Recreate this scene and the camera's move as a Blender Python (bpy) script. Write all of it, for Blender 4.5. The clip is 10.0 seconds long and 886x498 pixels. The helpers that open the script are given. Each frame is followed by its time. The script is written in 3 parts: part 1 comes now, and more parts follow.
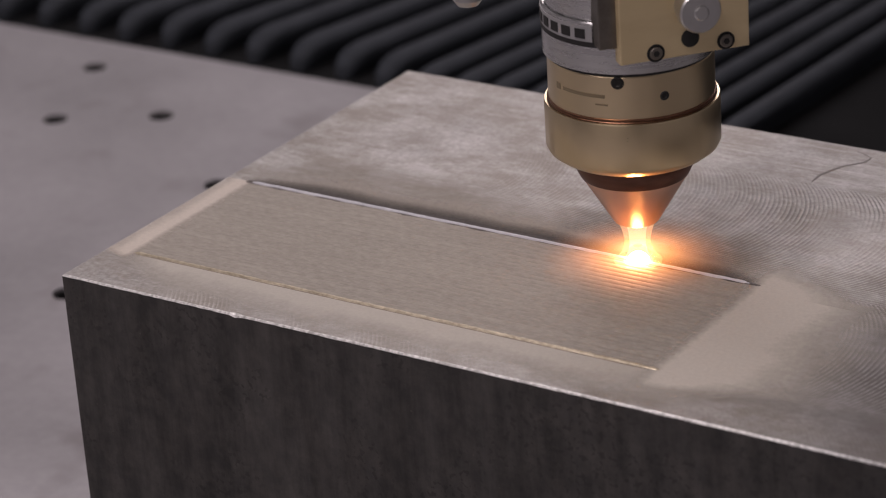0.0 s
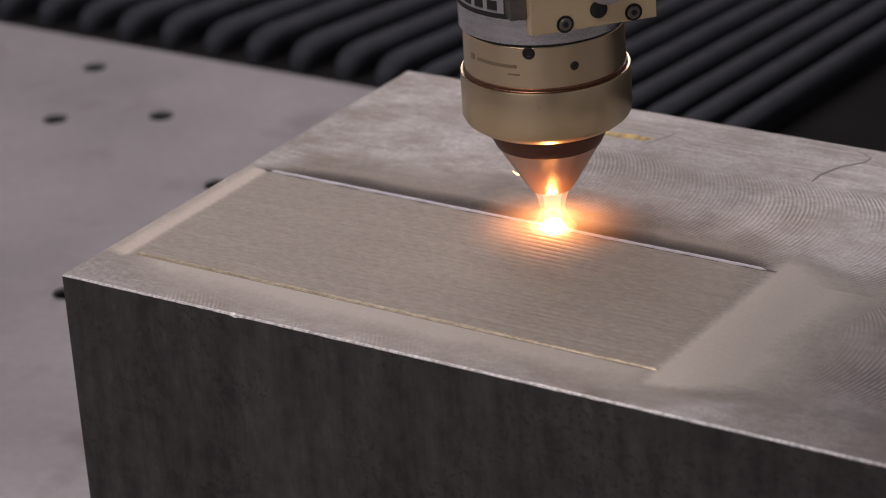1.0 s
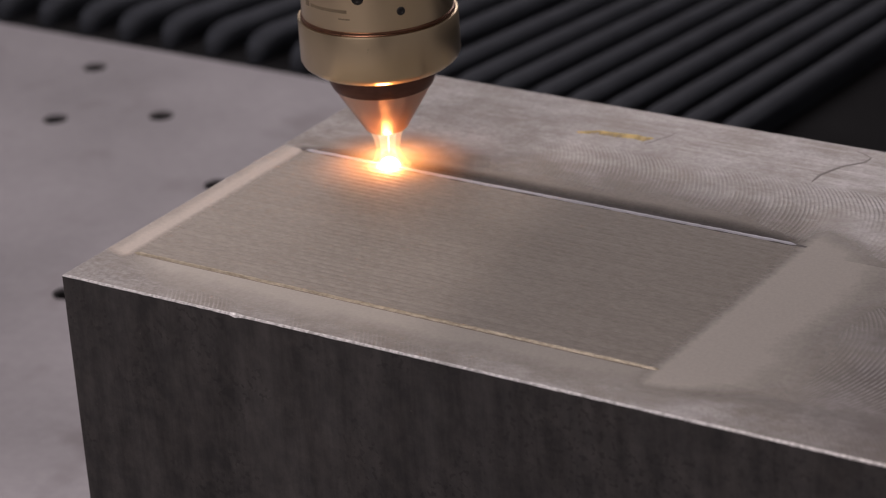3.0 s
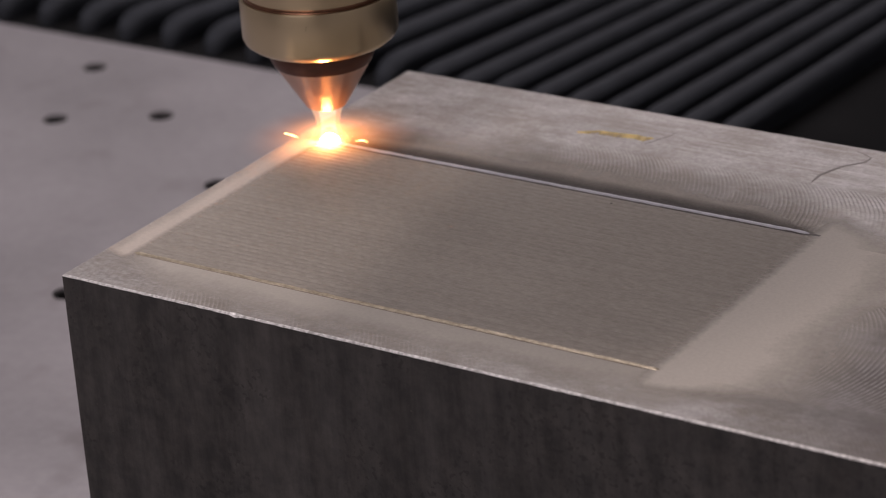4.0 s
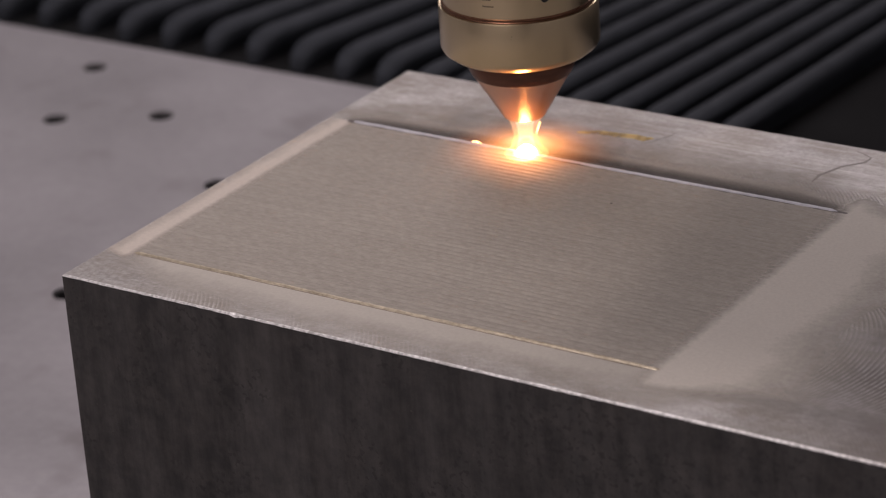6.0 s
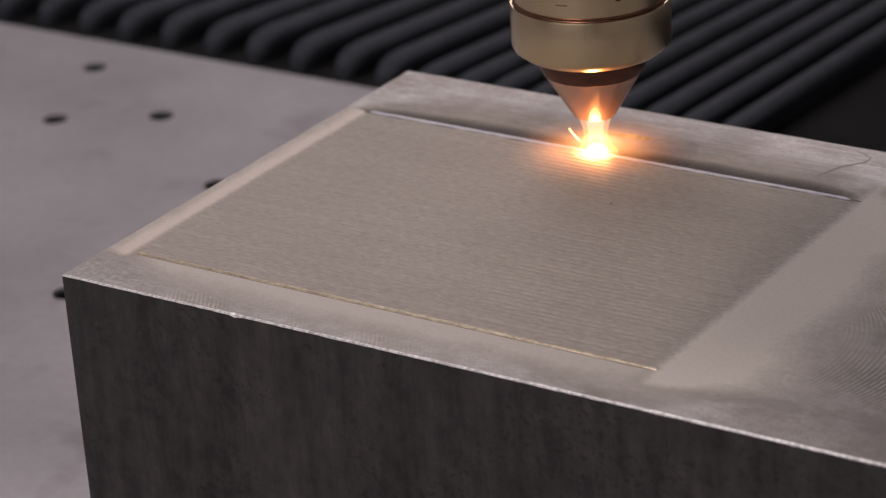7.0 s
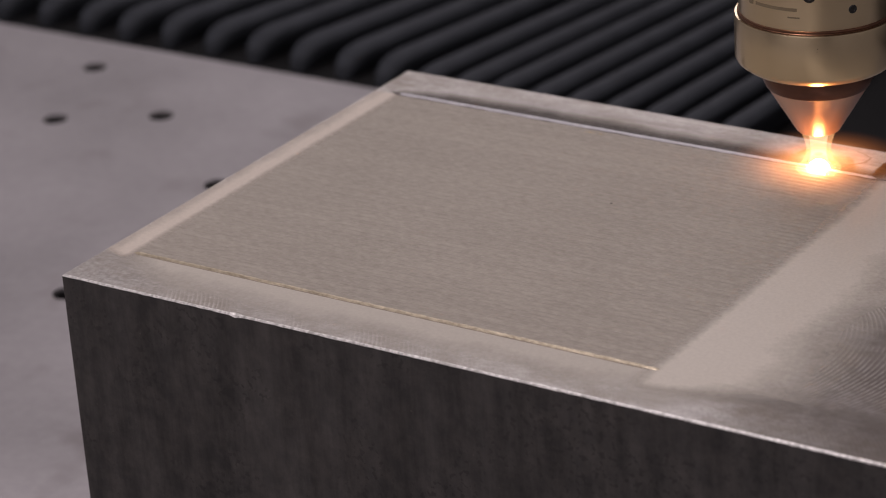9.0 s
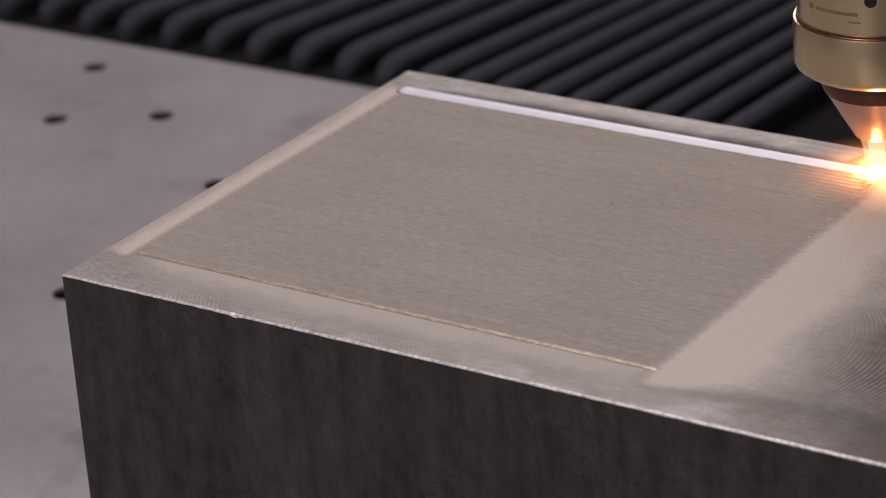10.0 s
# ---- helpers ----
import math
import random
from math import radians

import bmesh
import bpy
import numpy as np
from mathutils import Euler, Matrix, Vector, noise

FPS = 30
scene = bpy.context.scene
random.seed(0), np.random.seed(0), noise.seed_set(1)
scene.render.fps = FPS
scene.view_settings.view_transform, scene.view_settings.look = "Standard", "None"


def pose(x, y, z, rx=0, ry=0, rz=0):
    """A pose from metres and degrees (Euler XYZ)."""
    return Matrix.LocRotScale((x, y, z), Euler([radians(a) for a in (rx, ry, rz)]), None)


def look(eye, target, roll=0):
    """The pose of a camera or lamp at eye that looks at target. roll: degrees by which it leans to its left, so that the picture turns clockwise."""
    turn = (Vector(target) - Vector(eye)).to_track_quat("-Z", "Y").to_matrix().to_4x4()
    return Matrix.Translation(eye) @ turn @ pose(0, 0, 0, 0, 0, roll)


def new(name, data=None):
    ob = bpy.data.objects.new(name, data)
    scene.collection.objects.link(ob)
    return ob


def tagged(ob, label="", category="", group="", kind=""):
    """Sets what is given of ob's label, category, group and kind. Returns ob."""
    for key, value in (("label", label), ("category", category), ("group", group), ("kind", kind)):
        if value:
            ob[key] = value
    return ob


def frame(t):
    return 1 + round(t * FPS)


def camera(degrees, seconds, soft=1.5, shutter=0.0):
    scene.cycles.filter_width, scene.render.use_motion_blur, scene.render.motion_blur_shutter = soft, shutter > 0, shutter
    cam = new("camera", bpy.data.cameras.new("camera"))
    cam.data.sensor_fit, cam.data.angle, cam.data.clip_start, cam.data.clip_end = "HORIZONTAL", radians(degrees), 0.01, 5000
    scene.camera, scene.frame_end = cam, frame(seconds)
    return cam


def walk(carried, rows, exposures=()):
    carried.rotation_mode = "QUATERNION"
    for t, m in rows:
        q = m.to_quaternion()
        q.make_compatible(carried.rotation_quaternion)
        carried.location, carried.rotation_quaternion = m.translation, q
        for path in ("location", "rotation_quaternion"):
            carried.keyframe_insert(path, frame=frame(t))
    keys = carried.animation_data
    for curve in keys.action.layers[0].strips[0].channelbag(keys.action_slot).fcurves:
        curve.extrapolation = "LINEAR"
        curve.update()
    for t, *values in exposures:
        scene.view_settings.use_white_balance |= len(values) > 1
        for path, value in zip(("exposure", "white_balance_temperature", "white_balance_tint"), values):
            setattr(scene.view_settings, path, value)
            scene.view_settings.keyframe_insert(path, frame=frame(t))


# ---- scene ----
cam = camera(17.277, 10.0, soft=1.0)
EYE = pose(0.7570, -0.8197, 0.4914, 65.9597, 3.5851, 32.9984)
cam.data.dof.use_dof, cam.data.dof.focus_distance, cam.data.dof.aperture_fstop = True, 1.18, 12.0
walk(cam, [(0.0, EYE), (10.0, EYE)], exposures=[(0.0, 0.0, 7200, 24), (10.0, 0.0, 7200, 24)])

# ---------------------------------------------------------------- light
world = bpy.data.worlds.new("hall")
world.use_nodes = True
world.node_tree.nodes["Background"].inputs[0].default_value = (0.80, 0.84, 0.92, 1)
world.node_tree.nodes["Background"].inputs[1].default_value = 0.15
scene.world = world


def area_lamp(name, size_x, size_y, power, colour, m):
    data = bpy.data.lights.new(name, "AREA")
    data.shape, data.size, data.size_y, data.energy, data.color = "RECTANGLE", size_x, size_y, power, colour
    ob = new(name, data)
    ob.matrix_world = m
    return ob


KEY_LAMP = area_lamp("ceiling_lamp", 0.16, 0.34, 12.5, (1.0, 0.95, 0.91), look((0.0, -0.80, 2.25), (0.15, 0.10, 0)))
# unseen fill lamps, added to brighten the table and the block's front face
REAR_FILL = area_lamp("hall_lamp", 1.5, 0.8, 19, (0.93, 0.95, 1.0), look((-0.9, 0.9, 2.3), (-0.5, 0.9, 0)))
FRONT_FILL = area_lamp("hall_lamp", 2.2, 0.8, 34, (0.96, 0.96, 1.0), look((0.1, -1.5, 2.3), (0.1, -0.7, 0)))
# unseen lamp, added to put a sheen on the block's far top
SHEEN_LAMP = area_lamp("wall_lamp", 1.2, 0.36, 6.3, (0.97, 0.97, 1.0), look((-0.55, 2.15, 0.95), (-0.2, 1.0, 0.35)))


# ---------------------------------------------------------------- materials
def material(name, build):
    mat = bpy.data.materials.new(name)
    mat.use_nodes = True
    nt = mat.node_tree
    build(nt, nt.nodes["Principled BSDF"])
    return mat


def node(nt, kind, **values):
    n = nt.nodes.new(kind)
    for key, value in values.items():
        n.inputs[key.replace("_", " ")].default_value = value
    return n


def math_node(nt, op, a, b=None):
    n = nt.nodes.new("ShaderNodeMath")
    n.operation = op
    for i, v in enumerate((a, b)):
        if v is None:
            continue
        if isinstance(v, (int, float)):
            n.inputs[i].default_value = v
        else:
            nt.links.new(v, n.inputs[i])
    return n.outputs[0]


def object_coords(nt, scale=(1, 1, 1)):
    tc = nt.nodes.new("ShaderNodeTexCoord")
    mp = nt.nodes.new("ShaderNodeMapping")
    mp.inputs["Scale"].default_value = scale
    nt.links.new(tc.outputs["Object"], mp.inputs["Vector"])
    return mp.outputs[0]


def noise_of(nt, scale, detail=4.0, rough=0.6, stretch=(1, 1, 1)):
    n = node(nt, "ShaderNodeTexNoise", Scale=scale, Detail=detail, Roughness=rough)
    nt.links.new(object_coords(nt, stretch), n.inputs["Vector"])
    return n.outputs[0]


def placed_noise(nt, scale, detail=4.0, rough=0.6, stretch=(1, 1, 1)):
    """Noise that runs on across neighbouring pieces."""
    n = node(nt, "ShaderNodeTexNoise", Scale=scale, Detail=detail, Roughness=rough)
    mp = nt.nodes.new("ShaderNodeMapping")
    mp.inputs["Scale"].default_value = stretch
    nt.links.new(nt.nodes.new("ShaderNodeNewGeometry").outputs["Position"], mp.inputs["Vector"])
    nt.links.new(mp.outputs[0], n.inputs["Vector"])
    return n.outputs[0]


def ramp(nt, fac, *stops):
    r = nt.nodes.new("ShaderNodeValToRGB")
    el = r.color_ramp.elements
    while len(el) < len(stops):
        el.new(0.5)
    for e, (pos, col) in zip(el, stops):
        e.position = pos
        e.color = (*col, 1) if len(col) == 3 else col
    nt.links.new(fac, r.inputs[0])
    return r.outputs[0]


def grey(v):
    return (v, v, v)


def blend(nt, fac, a, b, kind="MIX"):
    m = nt.nodes.new("ShaderNodeMix")
    m.data_type, m.blend_type = "RGBA", kind
    for v, i in ((fac, 0), (a, 6), (b, 7)):
        if isinstance(v, (int, float)):
            m.inputs[i].default_value = v
        elif isinstance(v, tuple):
            m.inputs[i].default_value = (*v, 1)
        else:
            nt.links.new(v, m.inputs[i])
    return m.outputs[2]


def bump(nt, height, strength, distance, under=None):
    b = nt.nodes.new("ShaderNodeBump")
    b.inputs["Strength"].default_value, b.inputs["Distance"].default_value = strength, distance
    nt.links.new(height, b.inputs["Height"])
    if under is not None:
        nt.links.new(under, b.inputs["Normal"])
    return b.outputs[0]


def metal(name, dark, light, rough=(0.25, 0.4), metallic=1.0, scale=60.0, stretch=(1, 1, 1), relief=0.15, turned=0.0):
    def build(nt, sh):
        n = noise_of(nt, scale, 5, 0.65, stretch)
        big = noise_of(nt, scale * 0.12, 3)
        col = ramp(nt, n, (0.3, dark), (0.7, light))
        col = blend(nt, 0.35, col, ramp(nt, big, (0.35, dark), (0.65, light)))
        nt.links.new(col, sh.inputs["Base Color"])
        nt.links.new(ramp(nt, n, (0.3, grey(rough[0])), (0.7, grey(rough[1]))), sh.inputs["Roughness"])
        sh.inputs["Metallic"].default_value = metallic
        nt.links.new(bump(nt, n, relief, 0.0002), sh.inputs["Normal"])
        if turned:      # lathe marks run round the part and draw highlights out along its axis
            along = nt.nodes.new("ShaderNodeTangent")
            along.direction_type, along.axis = "RADIAL", "Z"
            nt.links.new(along.outputs[0], sh.inputs["Tangent"])
            sh.inputs["Anisotropic"].default_value = turned
            sh.inputs["Anisotropic Rotation"].default_value = 0.25
    return material(name, build)


def build_top(nt, sh):
    """Face-milled steel: arcs left by the cutter with painted glints, stains and scratches."""
    tc = nt.nodes.new("ShaderNodeTexCoord")
    sep = nt.nodes.new("ShaderNodeSeparateXYZ")
    nt.links.new(tc.outputs["Object"], sep.inputs[0])
    x, y = sep.outputs[0], sep.outputs[1]
    lane = math_node(nt, "SUBTRACT", math_node(nt, "FLOORED_MODULO", math_node(nt, "SUBTRACT", y, 0.018), 0.098), 0.049)
    reach = math_node(nt, "SQRT", math_node(nt, "MAXIMUM", math_node(nt, "SUBTRACT", 0.068 ** 2, math_node(nt, "MULTIPLY", lane, lane)), 0.0))
    phase = math_node(nt, "SUBTRACT", x, reach)
    phase = math_node(nt, "ADD", phase, math_node(nt, "MULTIPLY", noise_of(nt, 30, 2, 0.5), 0.0016))
    wave = math_node(nt, "SINE", math_node(nt, "MULTIPLY", phase, 2 * math.pi / 0.0021))
    worn = ramp(nt, noise_of(nt, 14, 3), (0.36, grey(0.0)), (0.52, grey(1.0)))
    far = math_node(nt, "MULTIPLY", worn, ramp(nt, x, (0.10, grey(0.0)), (0.17, grey(1.0))))
    rim = math_node(nt, "MULTIPLY", ramp(nt, x, (0.18, grey(1.0)), (0.24, grey(0.0))), ramp(nt, y, (0.006, grey(1.0)), (0.014, grey(0.0))))
    rim = math_node(nt, "MULTIPLY", rim, ramp(nt, noise_of(nt, 24, 2), (0.45, grey(0.0)), (0.58, grey(0.65))))
    far = math_node(nt, "MULTIPLY", far, ramp(nt, y, (0.205, grey(1.0)), (0.218, grey(0.15))))
    far = math_node(nt, "MULTIPLY", far, ramp(nt, y, (0.026, grey(0.12)), (0.048, grey(1.0))))
    worn = math_node(nt, "MAXIMUM", far, rim)
    arcs = math_node(nt, "MULTIPLY", wave, worn)
    fine = noise_of(nt, 420, 4, 0.7)
    smear = noise_of(nt, 30, 6, 0.72, (0.85, 1.15, 1))
    blot = noise_of(nt, 7, 4, 0.6)
    col = ramp(nt, smear, (0.30, (0.20, 0.185, 0.175)), (0.52, (0.42, 0.40, 0.385)), (0.72, (0.64, 0.635, 0.63)))
    col = blend(nt, 0.5, col, ramp(nt, blot, (0.38, (0.20, 0.18, 0.165)), (0.60, (0.56, 0.56, 0.565))))
    col = blend(nt, 0.35, col, ramp(nt, fine, (0.35, grey(0.20)), (0.65, grey(0.66))))
    col = blend(nt, ramp(nt, noise_of(nt, 32, 5, 0.75, (0.7, 1.2, 1)), (0.40, grey(0.0)), (0.60, grey(0.75))), col, (0.225, 0.20, 0.170))
    scuff = ramp(nt, noise_of(nt, 130, 5, 0.75, (0.45, 1.4, 1)), (0.54, grey(0.0)), (0.70, grey(0.24)))
    col = blend(nt, scuff, col, (0.82, 0.83, 0.84))
    drag = math_node(nt, "MULTIPLY", ramp(nt, noise_of(nt, 190, 4, 0.75, (0.09, 1.8, 1)), (0.50, grey(0.0)), (0.68, grey(0.28))), ramp(nt, y, (0.205, grey(0.0)), (0.225, grey(1.0))))
    col = blend(nt, math_node(nt, "MULTIPLY", drag, ramp(nt, x, (0.09, grey(0.0)), (0.17, grey(1.0)))), col, (0.86, 0.86, 0.87))
    # dark, dulled patch at front right: a dark reflection painted into the colour
    dx, dy = math_node(nt, "SUBTRACT", x, 0.372), math_node(nt, "MULTIPLY", math_node(nt, "SUBTRACT", y, 0.068), 0.72)
    away = math_node(nt, "SQRT", math_node(nt, "ADD", math_node(nt, "MULTIPLY", dx, dx), math_node(nt, "MULTIPLY", dy, dy)))
    dark_reflection = math_node(nt, "ADD", math_node(nt, "MULTIPLY", noise_of(nt, 22, 5, 0.7, (0.6, 1.4, 1)), 0.09), math_node(nt, "SUBTRACT", 0.054, away))
    col = blend(nt, ramp(nt, dark_reflection, (0.0, grey(0.0)), (0.07, grey(0.80))), col, (0.085, 0.075, 0.073))
    nt.links.new(ramp(nt, dark_reflection, (0.0, grey(0.5)), (0.07, grey(0.10))), sh.inputs["Specular IOR Level"])
    # near-white arcs put the glint of the milling ridges into the colour
    glint = math_node(nt, "MULTIPLY", math_node(nt, "POWER", math_node(nt, "MULTIPLY", math_node(nt, "ADD", wave, 1.0), 0.5), 2.5), worn)
    broken = ramp(nt, noise_of(nt, 160, 3, 0.7), (0.34, grey(0.15)), (0.54, grey(1.0)))
    col = blend(nt, math_node(nt, "MULTIPLY", math_node(nt, "MULTIPLY", glint, broken), 0.34), col, (0.92, 0.91, 0.90))
    nt.links.new(col, sh.inputs["Base Color"])
    sh.inputs["Metallic"].default_value = 0.4
    nt.links.new(ramp(nt, smear, (0.3, grey(0.42)), (0.7, grey(0.54))), sh.inputs["Roughness"])
    rough = bump(nt, fine, 0.25, 0.0002)
    nt.links.new(bump(nt, math_node(nt, "MULTIPLY", arcs, broken), 0.75, 0.00018, rough), sh.inputs["Normal"])


def build_scale(nt, sh):
    """Dark rolled skin of the block's sides: pits, vertical streaks, rust breath."""
    streak = noise_of(nt, 55, 5, 0.7, (1, 1, 0.15))
    cloud = noise_of(nt, 14, 4)
    spots = noise_of(nt, 230, 3, 0.6)
    col = ramp(nt, cloud, (0.32, (0.014, 0.0145, 0.0155)), (0.52, (0.026, 0.0262, 0.0272)), (0.7, (0.056, 0.049, 0.046)))
    col = blend(nt, 0.66, col, ramp(nt, streak, (0.38, (0.004, 0.0042, 0.0046)), (0.66, (0.082, 0.078, 0.077))))
    col = blend(nt, 0.35, col, ramp(nt, noise_of(nt, 95, 4, 0.7), (0.38, (0.008, 0.008, 0.008)), (0.66, (0.070, 0.062, 0.057))))
    col = blend(nt, ramp(nt, spots, (0.68, grey(0)), (0.76, grey(0.55))), col, (0.12, 0.105, 0.095))
    pits = math_node(nt, "MULTIPLY", ramp(nt, noise_of(nt, 360, 2, 0.5), (0.56, grey(0.0)), (0.61, grey(1.0))), ramp(nt, noise_of(nt, 22, 3), (0.46, grey(0.0)), (0.58, grey(0.48))))
    col = blend(nt, pits, col, (0.005, 0.005, 0.005))
    nt.links.new(col, sh.inputs["Base Color"])
    sh.inputs["Metallic"].default_value = 0.0
    sh.inputs["Roughness"].default_value = 0.62
    nt.links.new(bump(nt, spots, 0.35, 0.0004), sh.inputs["Normal"])


def build_edge(nt, sh):
    n = noise_of(nt, 500, 3)
    nt.links.new(ramp(nt, n, (0.38, grey(0.55)), (0.58, grey(0.98))), sh.inputs["Base Color"])
    sh.inputs["Metallic"].default_value, sh.inputs["Roughness"].default_value = 0.5, 0.30
    nt.links.new(bump(nt, n, 0.5, 0.0004), sh.inputs["Normal"])


def build_clad(nt, sh):
    """Matt beige-grey weld metal with fine ripples across each bead."""
    info = nt.nodes.new("ShaderNodeObjectInfo")
    ripple = placed_noise(nt, 560, 4, 0.7, (0.4, 1, 1))
    cloud = placed_noise(nt, 22, 3, 0.5, (0.6, 1, 1))
    col = ramp(nt, ripple, (0.34, (0.190, 0.178, 0.158)), (0.66, (0.378, 0.358, 0.321)))
    col = blend(nt, 0.4, col, ramp(nt, cloud, (0.3, (0.225, 0.212, 0.189)), (0.7, (0.318, 0.300, 0.268))))
    col = blend(nt, 0.3, col, ramp(nt, info.outputs["Random"], (0.0, (0.26, 0.23, 0.205)), (1.0, (0.32, 0.29, 0.255))))
    nt.links.new(col, sh.inputs["Base Color"])
    sh.inputs["Metallic"].default_value, sh.inputs["Roughness"].default_value = 0.0, 0.78
    nt.links.new(bump(nt, ripple, 0.55, 0.0003), sh.inputs["Normal"])


def build_dust(length, cover, half=None, dark=(0.462, 0.438, 0.400), light=(0.522, 0.496, 0.452), inner=0.0, sharp=8.0, body=0.68):
    """Pale powder that thins out away from the beads and, over the width inner, back across their ends."""
    def build(nt, sh):
        tc = nt.nodes.new("ShaderNodeTexCoord")
        sep = nt.nodes.new("ShaderNodeSeparateXYZ")
        nt.links.new(tc.outputs["Object"], sep.inputs[0])
        out = math_node(nt, "MULTIPLY", sep.outputs[0], -1.0 if inner < 0 else 1.0)
        thin = math_node(nt, "DIVIDE", math_node(nt, "ABSOLUTE" if not inner else "MAXIMUM", out, 0.0), length)
        if half:
            side = math_node(nt, "DIVIDE", math_node(nt, "ABSOLUTE", sep.outputs[1]), half)
            thin = math_node(nt, "ADD", thin, math_node(nt, "POWER", side, sharp))
        n = placed_noise(nt, 30, 4, 0.6)
        grain = placed_noise(nt, 420, 3, 0.7)
        f = math_node(nt, "SUBTRACT", math_node(nt, "ADD", math_node(nt, "MULTIPLY", n, 0.6), body), thin)
        f = math_node(nt, "ADD", f, math_node(nt, "MULTIPLY", math_node(nt, "SUBTRACT", grain, 0.5), 0.28))
        alpha = ramp(nt, f, (0.0, grey(0.0)), (0.75, grey(cover)))
        if inner:
            back = math_node(nt, "DIVIDE", out, abs(inner))
            back = math_node(nt, "ADD", back, math_node(nt, "MULTIPLY", math_node(nt, "SUBTRACT", placed_noise(nt, 300, 4, 0.7, (0.5, 1, 1)), 0.5), 0.55))
            alpha = math_node(nt, "MULTIPLY", alpha, ramp(nt, math_node(nt, "ADD", back, 1.0), (0.15, grey(0.0)), (1.05, grey(1.0))))
        nt.links.new(alpha, sh.inputs["Alpha"])
        nt.links.new(ramp(nt, placed_noise(nt, 700, 3), (0.3, dark), (0.7, light)), sh.inputs["Base Color"])
        sh.inputs["Roughness"].default_value = 0.75
    return build


def build_table(nt, sh):
    cloud = noise_of(nt, 7, 4, 0.6)
    fine = noise_of(nt, 140, 4, 0.65)
    col = ramp(nt, cloud, (0.32, (0.228, 0.221, 0.240)), (0.68, (0.352, 0.342, 0.369)))
    col = blend(nt, 0.25, col, ramp(nt, fine, (0.3, grey(0.19)), (0.7, grey(0.33))))
    col = blend(nt, ramp(nt, noise_of(nt, 18, 3), (0.56, grey(0)), (0.72, grey(0.55))), col, (0.16, 0.145, 0.15))
    nt.links.new(col, sh.inputs["Base Color"])
    sh.inputs["Metallic"].default_value, sh.inputs["Roughness"].default_value = 0.3, 0.55
    nt.links.new(bump(nt, fine, 0.15, 0.0003), sh.inputs["Normal"])


def build_rubber(nt, sh):
    n = noise_of(nt, 35, 4)
    sh.inputs["Specular IOR Level"].default_value = 0.05
    nt.links.new(ramp(nt, n, (0.3, (0.030, 0.034, 0.041)), (0.7, (0.044, 0.050, 0.060))), sh.inputs["Base Color"])
    sh.inputs["Roughness"].default_value = 0.6


def build_paint(colour):
    def build(nt, sh):
        n = noise_of(nt, 5, 4)
        nt.links.new(ramp(nt, n, (0.3, tuple(c * 0.88 for c in colour)), (0.7, colour)), sh.inputs["Base Color"])
        sh.inputs["Roughness"].default_value = 0.6
    return build


def glow(name, colour, strength, cover=1.0):
    mat = bpy.data.materials.new(name)
    mat.use_nodes = True
    nt = mat.node_tree
    nt.nodes.remove(nt.nodes["Principled BSDF"])
    em = node(nt, "ShaderNodeEmission", Color=(*colour, 1), Strength=strength)
    out = nt.nodes["Material Output"]
    if cover < 1:
        mix = nt.nodes.new("ShaderNodeAddShader")
        clear = nt.nodes.new("ShaderNodeBsdfTransparent")
        nt.links.new(em.outputs[0], mix.inputs[0])
        nt.links.new(clear.outputs[0], mix.inputs[1])
        nt.links.new(mix.outputs[0], out.inputs[0])
    else:
        nt.links.new(em.outputs[0], out.inputs[0])
    return mat


def halo(radius, strength, colour):
    """Painted glow halo: it is brightest at the melt and thins out to nothing at its rim."""
    mat = glow("halo", colour, strength, 0.5)
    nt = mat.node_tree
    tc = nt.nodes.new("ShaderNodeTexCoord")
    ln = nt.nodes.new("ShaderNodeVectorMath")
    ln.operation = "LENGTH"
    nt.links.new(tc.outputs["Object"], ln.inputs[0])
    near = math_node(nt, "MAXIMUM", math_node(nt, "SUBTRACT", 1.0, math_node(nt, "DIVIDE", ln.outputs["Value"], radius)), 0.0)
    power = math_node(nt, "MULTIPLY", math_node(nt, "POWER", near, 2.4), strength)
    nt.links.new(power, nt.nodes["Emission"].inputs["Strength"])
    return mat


STEEL_TOP = material("milled_steel", build_top)
MILL_SCALE = material("mill_scale", build_scale)
EDGE_STEEL = material("bare_edge", build_edge)
CLAD = material("weld_cladding", build_clad)
FIRST_CLAD = metal("straw_weld", (0.24, 0.20, 0.145), (0.66, 0.59, 0.46), (0.28, 0.45), 0.6, 800, (0.6, 1, 1), 0.5)
FRESH = metal("bright_weld", (0.44, 0.45, 0.50), (0.64, 0.65, 0.71), (0.44, 0.52), 0.10, 260, (1, 1, 1), 0.10)
WET = metal("wet_weld", (0.70, 0.745, 0.82), (0.80, 0.845, 0.92), (0.36, 0.44), 0.30, 90, (1, 1, 1), 0.01)
BROWN_TINT = metal("brown_tint", (0.15, 0.125, 0.10), (0.23, 0.195, 0.16), (0.5, 0.6), 0.2, 200)
TINT = metal("heat_tint", (0.05, 0.045, 0.045), (0.10, 0.085, 0.08), (0.5, 0.6), 0.3, 200)
DUST = material("powder", build_dust(0.054, 1.0, inner=0.010, body=0.95))
LEFT_DUST = material("pale_powder", build_dust(0.018, 0.92, None, (0.50, 0.455, 0.41), (0.57, 0.52, 0.465), inner=-0.006))
PATCH_DUST = material("stray_powder", build_dust(0.054, 1.0, 0.028, sharp=1.5, inner=0.010, body=0.76))
FRONT_PATCH = material("front_powder", build_dust(0.046, 1.0, 0.016, sharp=2.0, inner=0.010, body=0.95))
